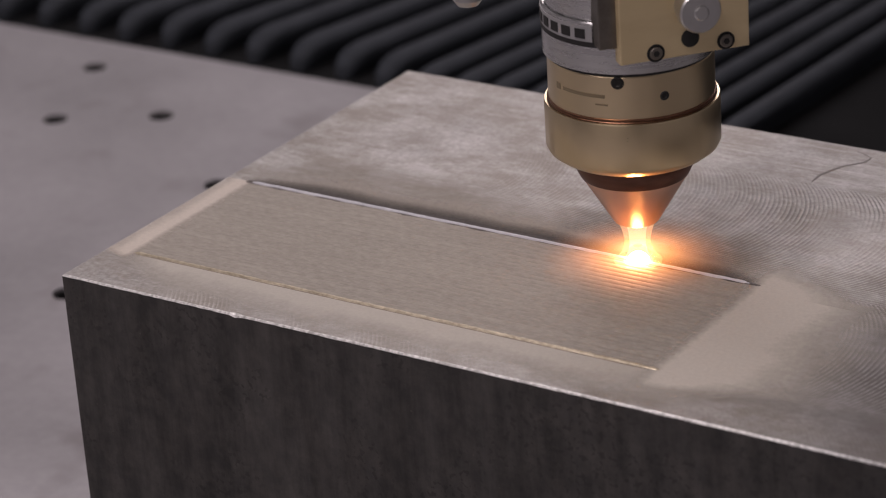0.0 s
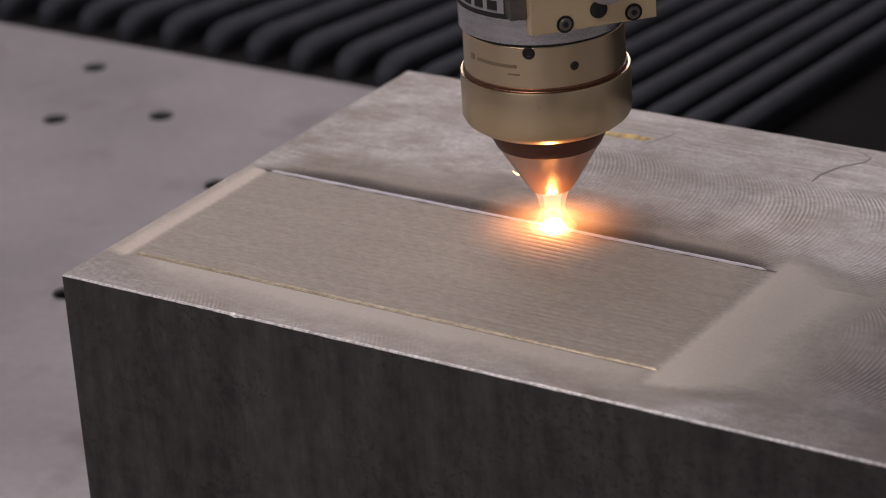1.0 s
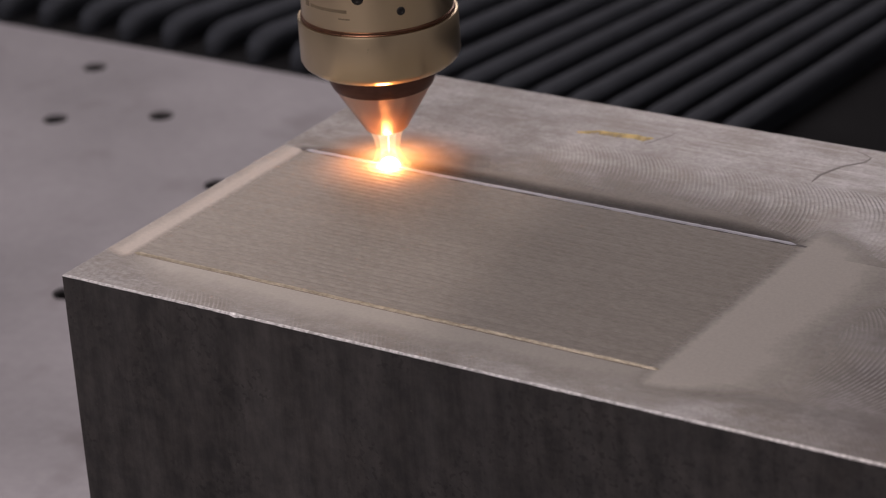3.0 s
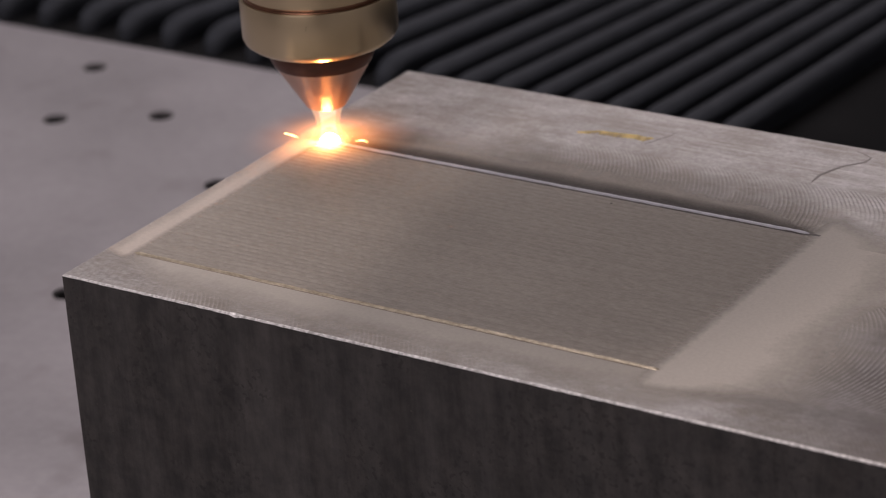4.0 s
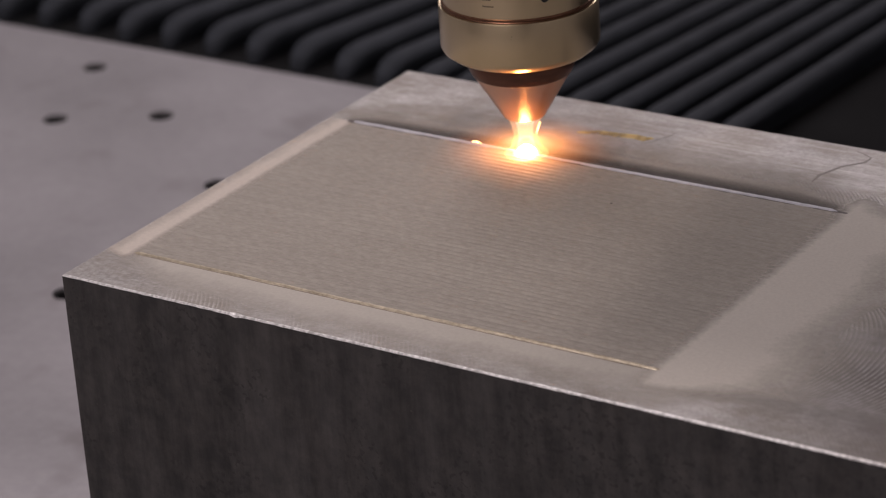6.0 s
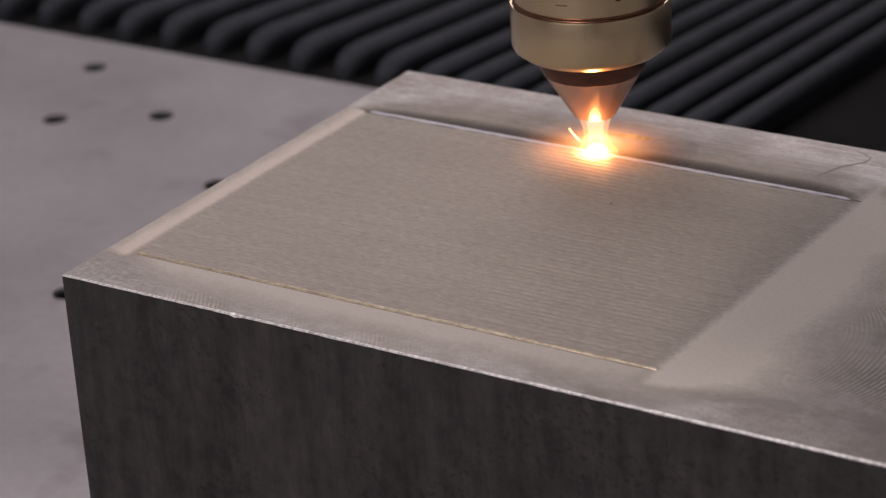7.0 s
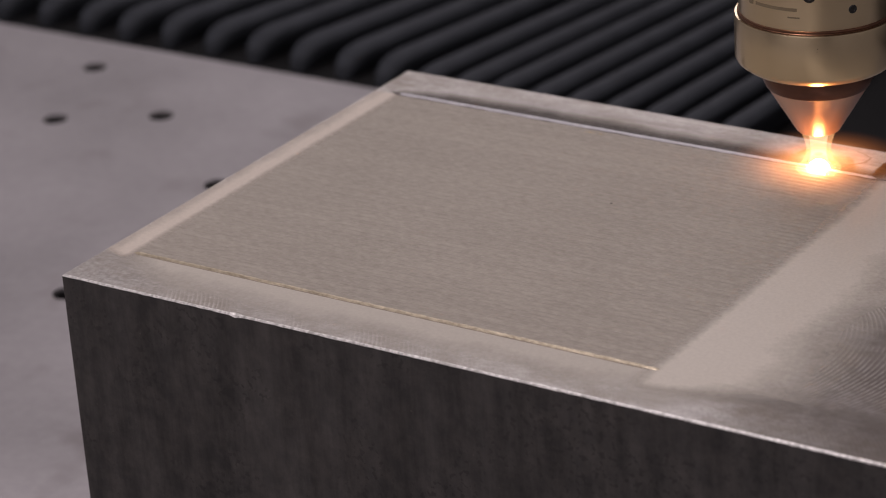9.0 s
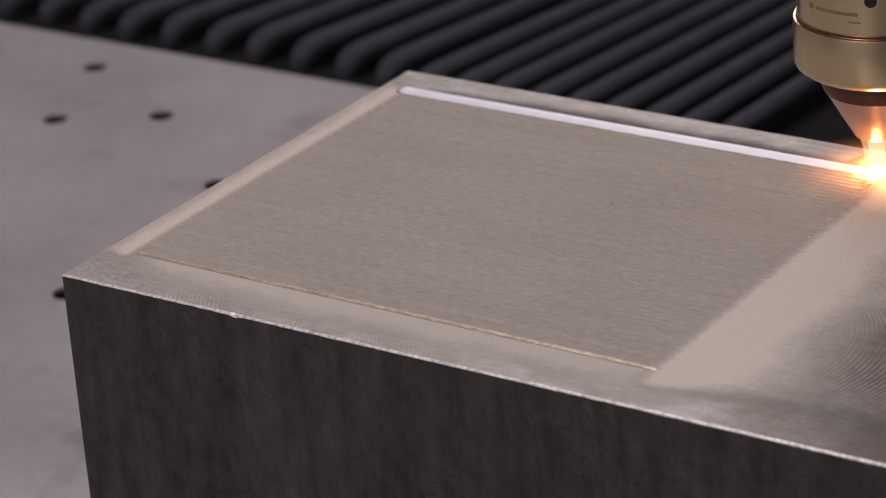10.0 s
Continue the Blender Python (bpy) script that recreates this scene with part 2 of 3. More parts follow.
CORNER_DUST = material("corner_powder", build_dust(0.018, 0.92, 0.0085, (0.50, 0.455, 0.41), (0.57, 0.52, 0.465), inner=-0.006, sharp=2.0))
FRONT_DUST = material("thin_powder", build_dust(0.032, 0.80, 0.152))
SOOT_SHADE = material("soot", build_dust(0.0125, 0.80, 0.134, (0.035, 0.031, 0.031), (0.075, 0.066, 0.062)))
AHEAD_DUST = material("brown_powder", build_dust(0.044, 0.66, 0.135, (0.30, 0.270, 0.235), (0.38, 0.345, 0.305)))
TABLE = material("ground_plate", build_table)
RUBBER = material("rubber", build_rubber)
BRASS = metal("brass", (0.67, 0.54, 0.355), (0.71, 0.578, 0.388), (0.27, 0.31), 1.0, 26, (1, 1, 1), 0.002, 0.75)
BRASS_PLATE = metal("satin_brass", (0.70, 0.56, 0.34), (0.78, 0.64, 0.41), (0.40, 0.5), 0.6, 50, (1, 1, 4), 0.05)
COPPER = metal("copper", (0.76, 0.50, 0.40), (0.83, 0.57, 0.46), (0.35, 0.39), 1.0, 40, (1, 1, 1), 0.002, 0.8)
DARK_COPPER = metal("tarnished_copper", (0.13, 0.065, 0.05), (0.21, 0.11, 0.085), (0.3, 0.42), 0.9, 60, (1, 1, 6), 0.1)
STEEL = metal("turned_steel", (0.50, 0.50, 0.505), (0.66, 0.66, 0.67), (0.24, 0.32), 1.0, 50, (1, 1, 10), 0.03, 0.7)
KNOB_STEEL = metal("satin_steel", (0.50, 0.50, 0.505), (0.62, 0.62, 0.63), (0.30, 0.38), 1.0, 50, (1, 1, 1), 0.01)
DARK_STEEL = metal("blackened_steel", (0.02, 0.02, 0.02), (0.05, 0.048, 0.045), (0.35, 0.5), 0.7, 80)
WORN = metal("worn_steel", (0.13, 0.115, 0.10), (0.26, 0.24, 0.22), (0.3, 0.45), 0.9, 120)
SEAL = metal("brown_seal", (0.13, 0.065, 0.04), (0.24, 0.12, 0.075), (0.25, 0.4), 0.8, 120)
INK = material("ink", build_paint((0.20, 0.155, 0.095)))
TAPE = material("pale_tape", build_paint((0.30, 0.30, 0.315)))
BLACK = material("black_plastic", build_paint((0.012, 0.012, 0.013)))
def build_matt(nt, sh):
    nt.links.new(ramp(nt, noise_of(nt, 20, 4), (0.3, (0.007, 0.0073, 0.008)), (0.7, (0.010, 0.0105, 0.0115))), sh.inputs["Base Color"])
    sh.inputs["Roughness"].default_value, sh.inputs["Specular IOR Level"].default_value = 0.9, 0.08


ENAMEL = material("grey_enamel", build_paint((0.36, 0.35, 0.33)))
MATT = material("matt_black_shade", build_matt)
WALL = material("wall_paint", build_paint((0.40, 0.40, 0.41)))
FLOOR = material("floor_paint", build_paint((0.16, 0.16, 0.17)))
def build_chalk(nt, sh):
    n = noise_of(nt, 110, 5, 0.7)
    nt.links.new(ramp(nt, n, (0.3, (0.66, 0.47, 0.14)), (0.7, (0.84, 0.64, 0.24))), sh.inputs["Base Color"])
    nt.links.new(ramp(nt, n, (0.34, grey(0.15)), (0.60, grey(0.90))), sh.inputs["Alpha"])
    sh.inputs["Roughness"].default_value = 0.7


YELLOW = material("yellow_chalk", build_chalk)
SCRATCH = material("scratch", build_paint((0.24, 0.225, 0.21)))


# ---------------------------------------------------------------- mesh helpers
def part(name, bm, mat, parent=None, label="", smooth=False):
    me = bpy.data.meshes.new(name)
    bmesh.ops.recalc_face_normals(bm, faces=bm.faces)
    bm.to_mesh(me)
    bm.free()
    for m in (mat if isinstance(mat, (list, tuple)) else [mat]):
        me.materials.append(m)
    if smooth:
        me.shade_smooth()
        me.set_sharp_from_angle(angle=radians(32))
    ob = new(name, me)
    ob.parent = parent
    return tagged(ob, label)


def lathe(profile, seg=72, close=True):
    """Turns (radius, z) pairs about the z axis; ends are capped."""
    bm = bmesh.new()
    rings = []
    for r, z in profile:
        rings.append([bm.verts.new((r * math.cos(2 * math.pi * i / seg), r * math.sin(2 * math.pi * i / seg), z)) for i in range(seg)])
    for a, b in zip(rings, rings[1:]):
        for i in range(seg):
            bm.faces.new((a[i], a[(i + 1) % seg], b[(i + 1) % seg], b[i]))
    if close:
        bm.faces.new(rings[0])
        bm.faces.new(rings[-1])
    return bm


def box(x0, x1, y0, y1, z0, z1, bevel=0.0, m=None):
    bm = bmesh.new()
    bmesh.ops.create_cube(bm, size=1)
    for v in bm.verts:
        v.co = Vector(((x0 + x1) / 2 + v.co.x * (x1 - x0), (y0 + y1) / 2 + v.co.y * (y1 - y0), (z0 + z1) / 2 + v.co.z * (z1 - z0)))
    if bevel:
        bmesh.ops.bevel(bm, geom=bm.edges[:], offset=bevel, segments=2, affect="EDGES", profile=0.6)
    if m is not None:
        bmesh.ops.transform(bm, matrix=m, verts=bm.verts)
    return bm


def shell(r, a0, a1, z0, z1, thick=0.0003, seg=20):
    """A curved label lying on a cylinder of radius r."""
    bm = bmesh.new()
    rows = []
    for i in range(seg + 1):
        a = radians(a0 + (a1 - a0) * i / seg)
        rows.append([bm.verts.new((q * math.cos(a), q * math.sin(a), z)) for q, z in ((r, z0), (r + thick, z0), (r + thick, z1), (r, z1))])
    for a, b in zip(rows, rows[1:]):
        for i in range(4):
            bm.faces.new((a[i], b[i], b[(i + 1) % 4], a[(i + 1) % 4]))
    bm.faces.new(rows[0])
    bm.faces.new(rows[-1])
    return bm


def thing(name, label, category, m=None, kind="", group=""):
    ob = new(name)
    ob.empty_display_size = 0.02
    if m is not None:
        ob.matrix_world = m
    return tagged(ob, label, category, group, kind)


# ---------------------------------------------------------------- the cabin
H = 0.15            # block height; the table lies this far below its top
tagged(part("floor", box(-2.0, 2.4, -2.2, 2.2, -0.96, -0.9), FLOOR), "dark grey painted machine floor", "floor", kind="structure")
tagged(part("ceiling", box(-2.0, 2.4, -2.2, 2.2, 2.4, 2.46), WALL), "pale grey cabin ceiling", "ceiling", kind="structure")
tagged(part("wall_north", box(-2.0, 2.4, 2.2, 2.26, -0.9, 2.4), WALL), "pale grey cabin wall behind the bellows", "wall", kind="structure")
tagged(part("wall_south", box(-2.0, 2.4, -2.26, -2.2, -0.9, 2.4), WALL), "pale grey cabin wall", "wall", kind="structure")
tagged(part("wall_west", box(-2.06, -2.0, -2.26, 2.26, -0.9, 2.4), WALL), "pale grey cabin wall beside the table", "wall", kind="structure")
tagged(part("wall_east", box(2.4, 2.46, -2.26, 2.26, -0.9, 2.4), WALL), "pale grey cabin wall", "wall", kind="structure")


def machine_table():
    """Flat ground plate with drilled holes, on a plain base."""
    table = thing("machine_table", "flat grey ground steel machine table with drilled holes", "table")
    bm = bmesh.new()
    loops = [[(-1.3, -0.9), (1.3, -0.9), (1.3, 0.553), (-1.3, 0.553)]]
    for hx, hy, r in HOLES:
        loops.append([(hx + r * math.cos(a * math.pi / 12), hy + r * math.sin(a * math.pi / 12)) for a in range(24)])
    for loop in loops:
        vs = [bm.verts.new((x, y, -H)) for x, y in loop]
        for a, b in zip(vs, vs[1:] + vs[:1]):
            bm.edges.new((a, b))
    bmesh.ops.triangle_fill(bm, use_beauty=True, use_dissolve=False, edges=bm.edges[:])
    out = bmesh.ops.extrude_face_region(bm, geom=bm.faces[:])
    for v in out["geom"]:
        if isinstance(v, bmesh.types.BMVert):
            v.co.z -= 0.03
    part("tabletop", bm, TABLE, table)
    # black liners added to darken the inside of each hole, in place of shade
    for hx, hy, r in HOLES:
        cup = lathe([(0.0004, -H - 0.029), (r - 0.0009, -H - 0.029), (r - 0.0009, -H - 0.0022), (r + 0.0001, -H - 0.0018), (r + 0.0001, -H - 0.0295)], 24)
        bmesh.ops.translate(cup, verts=cup.verts, vec=(hx, hy, 0))
        part("hole_bore", cup, BLACK, table, "black cup painting the shade inside a drilled hole")
    part("base", box(-1.25, 1.25, -0.85, 0.50, -0.9, -H - 0.045), DARK_STEEL, table, "dark steel base under the table")
    return table


HOLES = [(-0.3867, 0.4292, 0.0078), (-0.3289, 0.4611, 0.0078), (-0.4226, 0.5116, 0.0078), (-0.2299, 0.3878, 0.0084), (-0.2135, 0.2328, 0.0084)]
machine_table()


def bellows_cover():
    """Rubber way cover: a fan of rounded pleats over a black sheet that paints the gaps' shade."""
    cover = thing("bellows_cover", "black pleated rubber bellows way cover behind the table", "bellows")
    # added black sheet gives the gaps between pleats their dark shade
    part("backing", box(-1.3, 1.5, 0.575, 1.7, -H - 0.12, -H - 0.012), MATT, cover, "black sheet painting the shade between the pleats")
    rnd = random.Random(4)
    bm = bmesh.new()
    rows = []
    side = [(0.0050, -0.0200), (0.0078, -0.0120), (0.0091, -0.0076), (0.0087, -0.0043), (0.0067, -0.0019), (0.0037, -0.0006)]
    arch = [(-x, z) for x, z in side] + [(0.0, 0.0)] + [(x, z) for x, z in side[::-1]]
    steps = [(0.0, 0.30, 0.0130), (0.0012, 0.55, 0.0100), (0.0040, 0.78, 0.0064), (0.0085, 0.93, 0.0032), (0.0145, 1.0, 0.0012), (0.024, 1.0, 0.0), (0.05, 0.97, 0.0), (0.10, 0.95, 0.0), (0.30, 0.92, 0.0), (0.62, 0.90, 0.0), (0.95, 0.88, 0.0)]
    for d, k, drop in steps:
        rows.append([bm.verts.new((x * k, d, z - drop)) for x, z in arch])
    for a, b in zip(rows, rows[1:]):
        for i in range(len(arch) - 1):
            bm.faces.new((a[i], a[i + 1], b[i + 1], b[i]))
    bm.faces.new(rows[0])
    first = part("pleat", bm, RUBBER, cover, smooth=True)
    x = -0.8160
    for i in range(29):
        # the folds stand closer together towards the drawn-in end
        squeeze = min(max((x + 0.28) / 0.10, 0), 1)
        ob = first if i == 0 else first.copy()
        if ob is not first:
            scene.collection.objects.link(ob)
        place = pose(x, 0.584 - 0.024 * squeeze + rnd.uniform(-0.002, 0.002), -H + 0.008 + rnd.uniform(-0.001, 0.001), 0, 0, -(12.4 - 25 * (x + 0.35)))
        ob.matrix_basis = place @ Matrix.Diagonal((1 - 0.16 * squeeze, 1, 1, 1))
        x += 0.0356 - 0.0090 * squeeze
        if x > 0.01:
            break
    return cover


bellows_cover()


# ---------------------------------------------------------------- the steel block
def steel_block():
    block = thing("steel_block", "thick steel block with milled top and dark scaled sides", "steel block")
    bm = bmesh.new()
    rnd = random.Random(12)
    x0, x1, y0, y1 = -0.0008, 0.46, 0.0, 0.2597
    ring = [(x0 + (x1 - x0) * i / 160, y0, 0, 1) for i in range(160)] + [(x1, y0 + (y1 - y0) * i / 8, -1, 0) for i in range(8)]
    ring += [(x1 - (x1 - x0) * i / 60, y1, 0, -1) for i in range(60)] + [(x0, y1 - (y1 - y0) * i / 60, 1, 0) for i in range(60)]
    chips = []
    for x, y, nx, ny in ring:
        nick = 0.0007 * math.exp(-((x - 0.089) / 0.0024) ** 2) if ny > 0 else 0.0
        chips.append(rnd.uniform(0.86, 1.14) + nick / 0.0007)
    loops = []
    for inset, z in ((0.0, -H), (0.0, -0.0008), (0.0003, -0.0003), (0.0008, 0.0)):
        loops.append([bm.verts.new((x + nx * inset * c + (ny != 0 and x == x0) * inset, y + ny * inset * c + (nx != 0 and y == y1) * -inset, z * (c if z > -0.1 else 1))) for (x, y, nx, ny), c in zip(ring, chips)])
    n = len(ring)
    for a, b, mat in zip(loops, loops[1:], (0, 2, 2)):
        for i in range(n):
            bm.faces.new((a[i], a[(i + 1) % n], b[(i + 1) % n], b[i])).material_index = mat
    bm.faces.new(loops[0]).material_index = 0
    bm.faces.new(loops[-1]).material_index = 1
    part("body", bm, [MILL_SCALE, STEEL_TOP, EDGE_STEEL], block)

    def streak(name, pts, width, mat, label):
        sm = bmesh.new()
        rows = []
        for i, (x, y) in enumerate(pts):
            a, b = pts[max(i - 1, 0)], pts[min(i + 1, len(pts) - 1)]
            d = Vector((b[0] - a[0], b[1] - a[1])).normalized()
            w = width * (0.35 if i in (0, len(pts) - 1) else 1.0) / 2
            rows.append([sm.verts.new((x - d.y * s * w, y + d.x * s * w, z)) for s, z in ((-1, 0.0), (-0.5, 0.00012), (0.5, 0.00012), (1, 0.0))])
        for a, b in zip(rows, rows[1:]):
            for i in range(3):
                sm.faces.new((a[i], b[i], b[i + 1], a[i + 1]))
        part(name, sm, mat, block, label)
    streak("chalk_mark", [(0.115, 0.2240), (0.124, 0.2275), (0.134, 0.2285), (0.142, 0.2300), (0.147, 0.2290), (0.150, 0.2318)], 0.0050, YELLOW, "smeared yellow chalk mark")
    streak("scratch", [(0.2365, 0.2155), (0.2360, 0.2242), (0.2406, 0.2366), (0.2475, 0.2447), (0.2480, 0.2505)], 0.0017, SCRATCH, "dark curved scratch")
    streak("scratch", [(0.2480, 0.2505), (0.2434, 0.2533), (0.2386, 0.2548)], 0.0008, SCRATCH, "dark curved scratch")
    streak("scratch", [(0.150, 0.224), (0.155, 0.236), (0.157, 0.243)], 0.0006, SCRATCH, "dark curved scratch")
    return block


steel_block()

# ---------------------------------------------------------------- the cladding
TURN = -0.1466                      # the machine's axes against the block's, degrees
LEFT, RIGHT = 0.0102, 0.2670        # ends of the beads
FIRST, LAST, COUNT = 0.0305, 0.2350, 61
PITCH = (LAST - FIRST) / (COUNT - 1)
FRONT = [(0.0, 0.1134), (1.0, 0.1276), (2.5, 0.1481), (4.5, 0.1729), (5.5, 0.1856), (7.5, 0.2125), (9.0, 0.2305), (10.0, 0.2350)]


def front(t):
    """How far the bead front has come at t seconds."""
    return float(np.interp(t, [a for a, b in FRONT], [b for a, b in FRONT]))


def reached(y):
    return float(np.interp(y, [b for a, b in FRONT], [a for a, b in FRONT]))


def bead_mesh(x0, x1, width, height, seg, seed, wobble=0.12, blunt=0):
    rnd = random.Random(seed)
    bm = bmesh.new()
    rows = []
    for i in range(seg + 1):
        u = i / seg
        end = min(1.0, (min(u, 1 - u) * (x1 - x0) + 0.0004) / 0.003) ** 0.5
        end = 1.0 if blunt and (u > 0.5 or blunt > 1) else end
        k = end * (1 + rnd.uniform(-wobble, wobble))
        off = rnd.uniform(-wobble, wobble) * width * 0.2
        rows.append([bm.verts.new((x0 + (x1 - x0) * u, off + s * width / 2 * (0.5 + 0.5 * end), z * height * k)) for s, z in ((-1, -0.4), (-0.72, 0.45), (-0.3, 0.95), (0.25, 1.0), (0.7, 0.5), (1, -0.4))])
    for a, b in zip(rows, rows[1:]):
        for i in range(5):
            bm.faces.new((a[i], b[i], b[i + 1], a[i + 1]))
    bm.faces.new(rows[0])
    bm.faces.new(rows[-1])
    return bm


def powder_mesh(length, width, inner=0.0, lift=0.0):
    """A thin skin of powder that runs from x = 0 to x = length, and back over the bead ends by inner; lift shifts it along y."""
    bm = bmesh.new()
    bmesh.ops.create_grid(bm, x_segments=8, y_segments=1, size=0.5)
    for v in bm.verts:
        x = (v.co.x + 0.5) * (length - inner) + inner
        v.co = Vector((x, v.co.y * width + lift, 0.00036 if inner and x * length < 0.00001 else 0.00025))
    return bm


cladding = thing("cladding_layer", "matt beige-grey laser-clad layer of parallel weld beads on the block", "weld cladding", pose(0, 0, 0, 0, 0, TURN))
BEADS = []
variants = {}
for k in range(COUNT):
    y = FIRST + PITCH * k
    if k == 0:
        bead = part("bead", bead_mesh(0.0135, RIGHT - 0.001, 0.0027, 0.0010, 150, 7, 0.12), FIRST_CLAD, cladding, "straw-tinted first weld bead", True)
    elif k < 13:
        bead = part("bead", bead_mesh(LEFT + random.Random(k).uniform(-0.0010, 0.0010), RIGHT + random.Random(k + 70).uniform(-0.0011, 0.0009), 0.0040, 0.00036, 70, 20 + k), CLAD, cladding, smooth=True)
        variants[k] = bead
    else:
        bead = new("bead", variants[1 + k % 12].data)
        bead.parent = cladding
    bead.location = (0, y, 0)
    BEADS.append((k, y, bead))
    for side in (0, 1):
        key = ("powder", side)
        if key not in variants:
            variants[key] = part("powder_dust", powder_mesh((-0.0106, 0.076)[side], PITCH, (0.009, -0.011)[side]), (LEFT_DUST, DUST)[side], bead, "pale beige powder overspray")
            dust = variants[key]
        else:
            dust = new("powder_dust", variants[key].data)
            dust.parent = bead
        dust.location = ((LEFT + 0.0006, RIGHT - 0.0006)[side], 0, 0)

part("heat_tint", bead_mesh(0.0125, RIGHT, 0.0050, 0.00034, 60, 9, 0.2), BROWN_TINT, BEADS[0][2], "brown heat tint beside the first bead")
dust = part("powder_dust", powder_mesh(0.030, RIGHT - LEFT + 0.06), FRONT_DUST, BEADS[0][2], "pale beige powder overspray")
dust.matrix_basis = pose((LEFT + RIGHT) / 2 + 0.018, -0.0016, 0.00006, 0, 0, -90)
for x, y, length, width, skin in ((RIGHT - 0.0006, 0.0010, 0.070, 0.024, FRONT_PATCH), (LEFT + 0.0006, 0.0010, -0.0106, 0.014, CORNER_DUST)):
    dust = part("powder_dust", powder_mesh(length, width, -0.011 if length > 0 else 0.009, -width / 2), skin, BEADS[0][2], "pale beige powder overspray")
    dust.location = (x, y, 0.00009)
speck = part("speck", lathe([(0.0006, -0.0002), (0.0005, 0.0002), (0.0002, 0.0003)], 10), DARK_STEEL, BEADS[38][2], "tiny dark speck of spatter")
speck.location = (0.1697, -0.0002, 0.00025)

fresh = thing("fresh_bead", "bright silvery freshly laid weld bead at the cladding front", "weld bead", pose(0, 0, 0, 0, 0, TURN))
part("bead", bead_mesh(LEFT + 0.0035, RIGHT - 0.006, 0.0020, 0.0012, 90, 3, 0.06), FRESH, fresh, smooth=True)
AHEAD = [(part("powder_dust", powder_mesh(0.050, RIGHT - LEFT + 0.03), AHEAD_DUST, fresh, "thin brownish powder overspray ahead of the bead"), (LEFT + RIGHT) / 2, 0.0005, 0.050, 90),
         (part("powder_dust", powder_mesh(0.076, 0.044, -0.011, 0.022), PATCH_DUST, fresh, "pale beige powder strewn past the bead's end"), RIGHT - 0.0006, -0.005, 0.044, 0)]
# this dark skin holds both soot and the painted shade behind the bead
soot = part("soot", powder_mesh(0.017, RIGHT - LEFT + 0.006), SOOT_SHADE, fresh, "dark soot and painted shade fading away behind the bead")
soot.matrix_basis = pose((LEFT + RIGHT) / 2, 0.0008, 0.00006, 0, 0, 90)
part("heat_tint", bead_mesh(LEFT - 0.0012, RIGHT + 0.0018, 0.0040, 0.00055, 60, 5, 0.2), TINT, fresh, "dark rim along the bead, heat tint with painted shade")

last_bead = thing("last_bead", "thick bright silvery closing weld bead", "weld bead", pose(0, LAST - 0.0005, 0, 0, 0, TURN))
SEGMENTS = []
CUTS = [0.0115, 0.050, 0.085, 0.120, 0.155, 0.190, 0.225, 0.262]
for a, b in zip(CUTS, CUTS[1:]):
    SEGMENTS.append((a, b, part("bead_segment", bead_mesh(a, b + 0.0004, 0.0072, 0.0024, 12, 5, 0.02, 2 if a > CUTS[0] else 1), WET, last_bead, smooth=True)))
    # the dark rim also paints the shading along the dome's edges
    part("heat_tint", bead_mesh(a - 0.0006, b + 0.0006, 0.0092, 0.00075, 12, 6, 0.06, 2), TINT, SEGMENTS[-1][2], "dark rim along the bead, heat tint with painted shade", True)


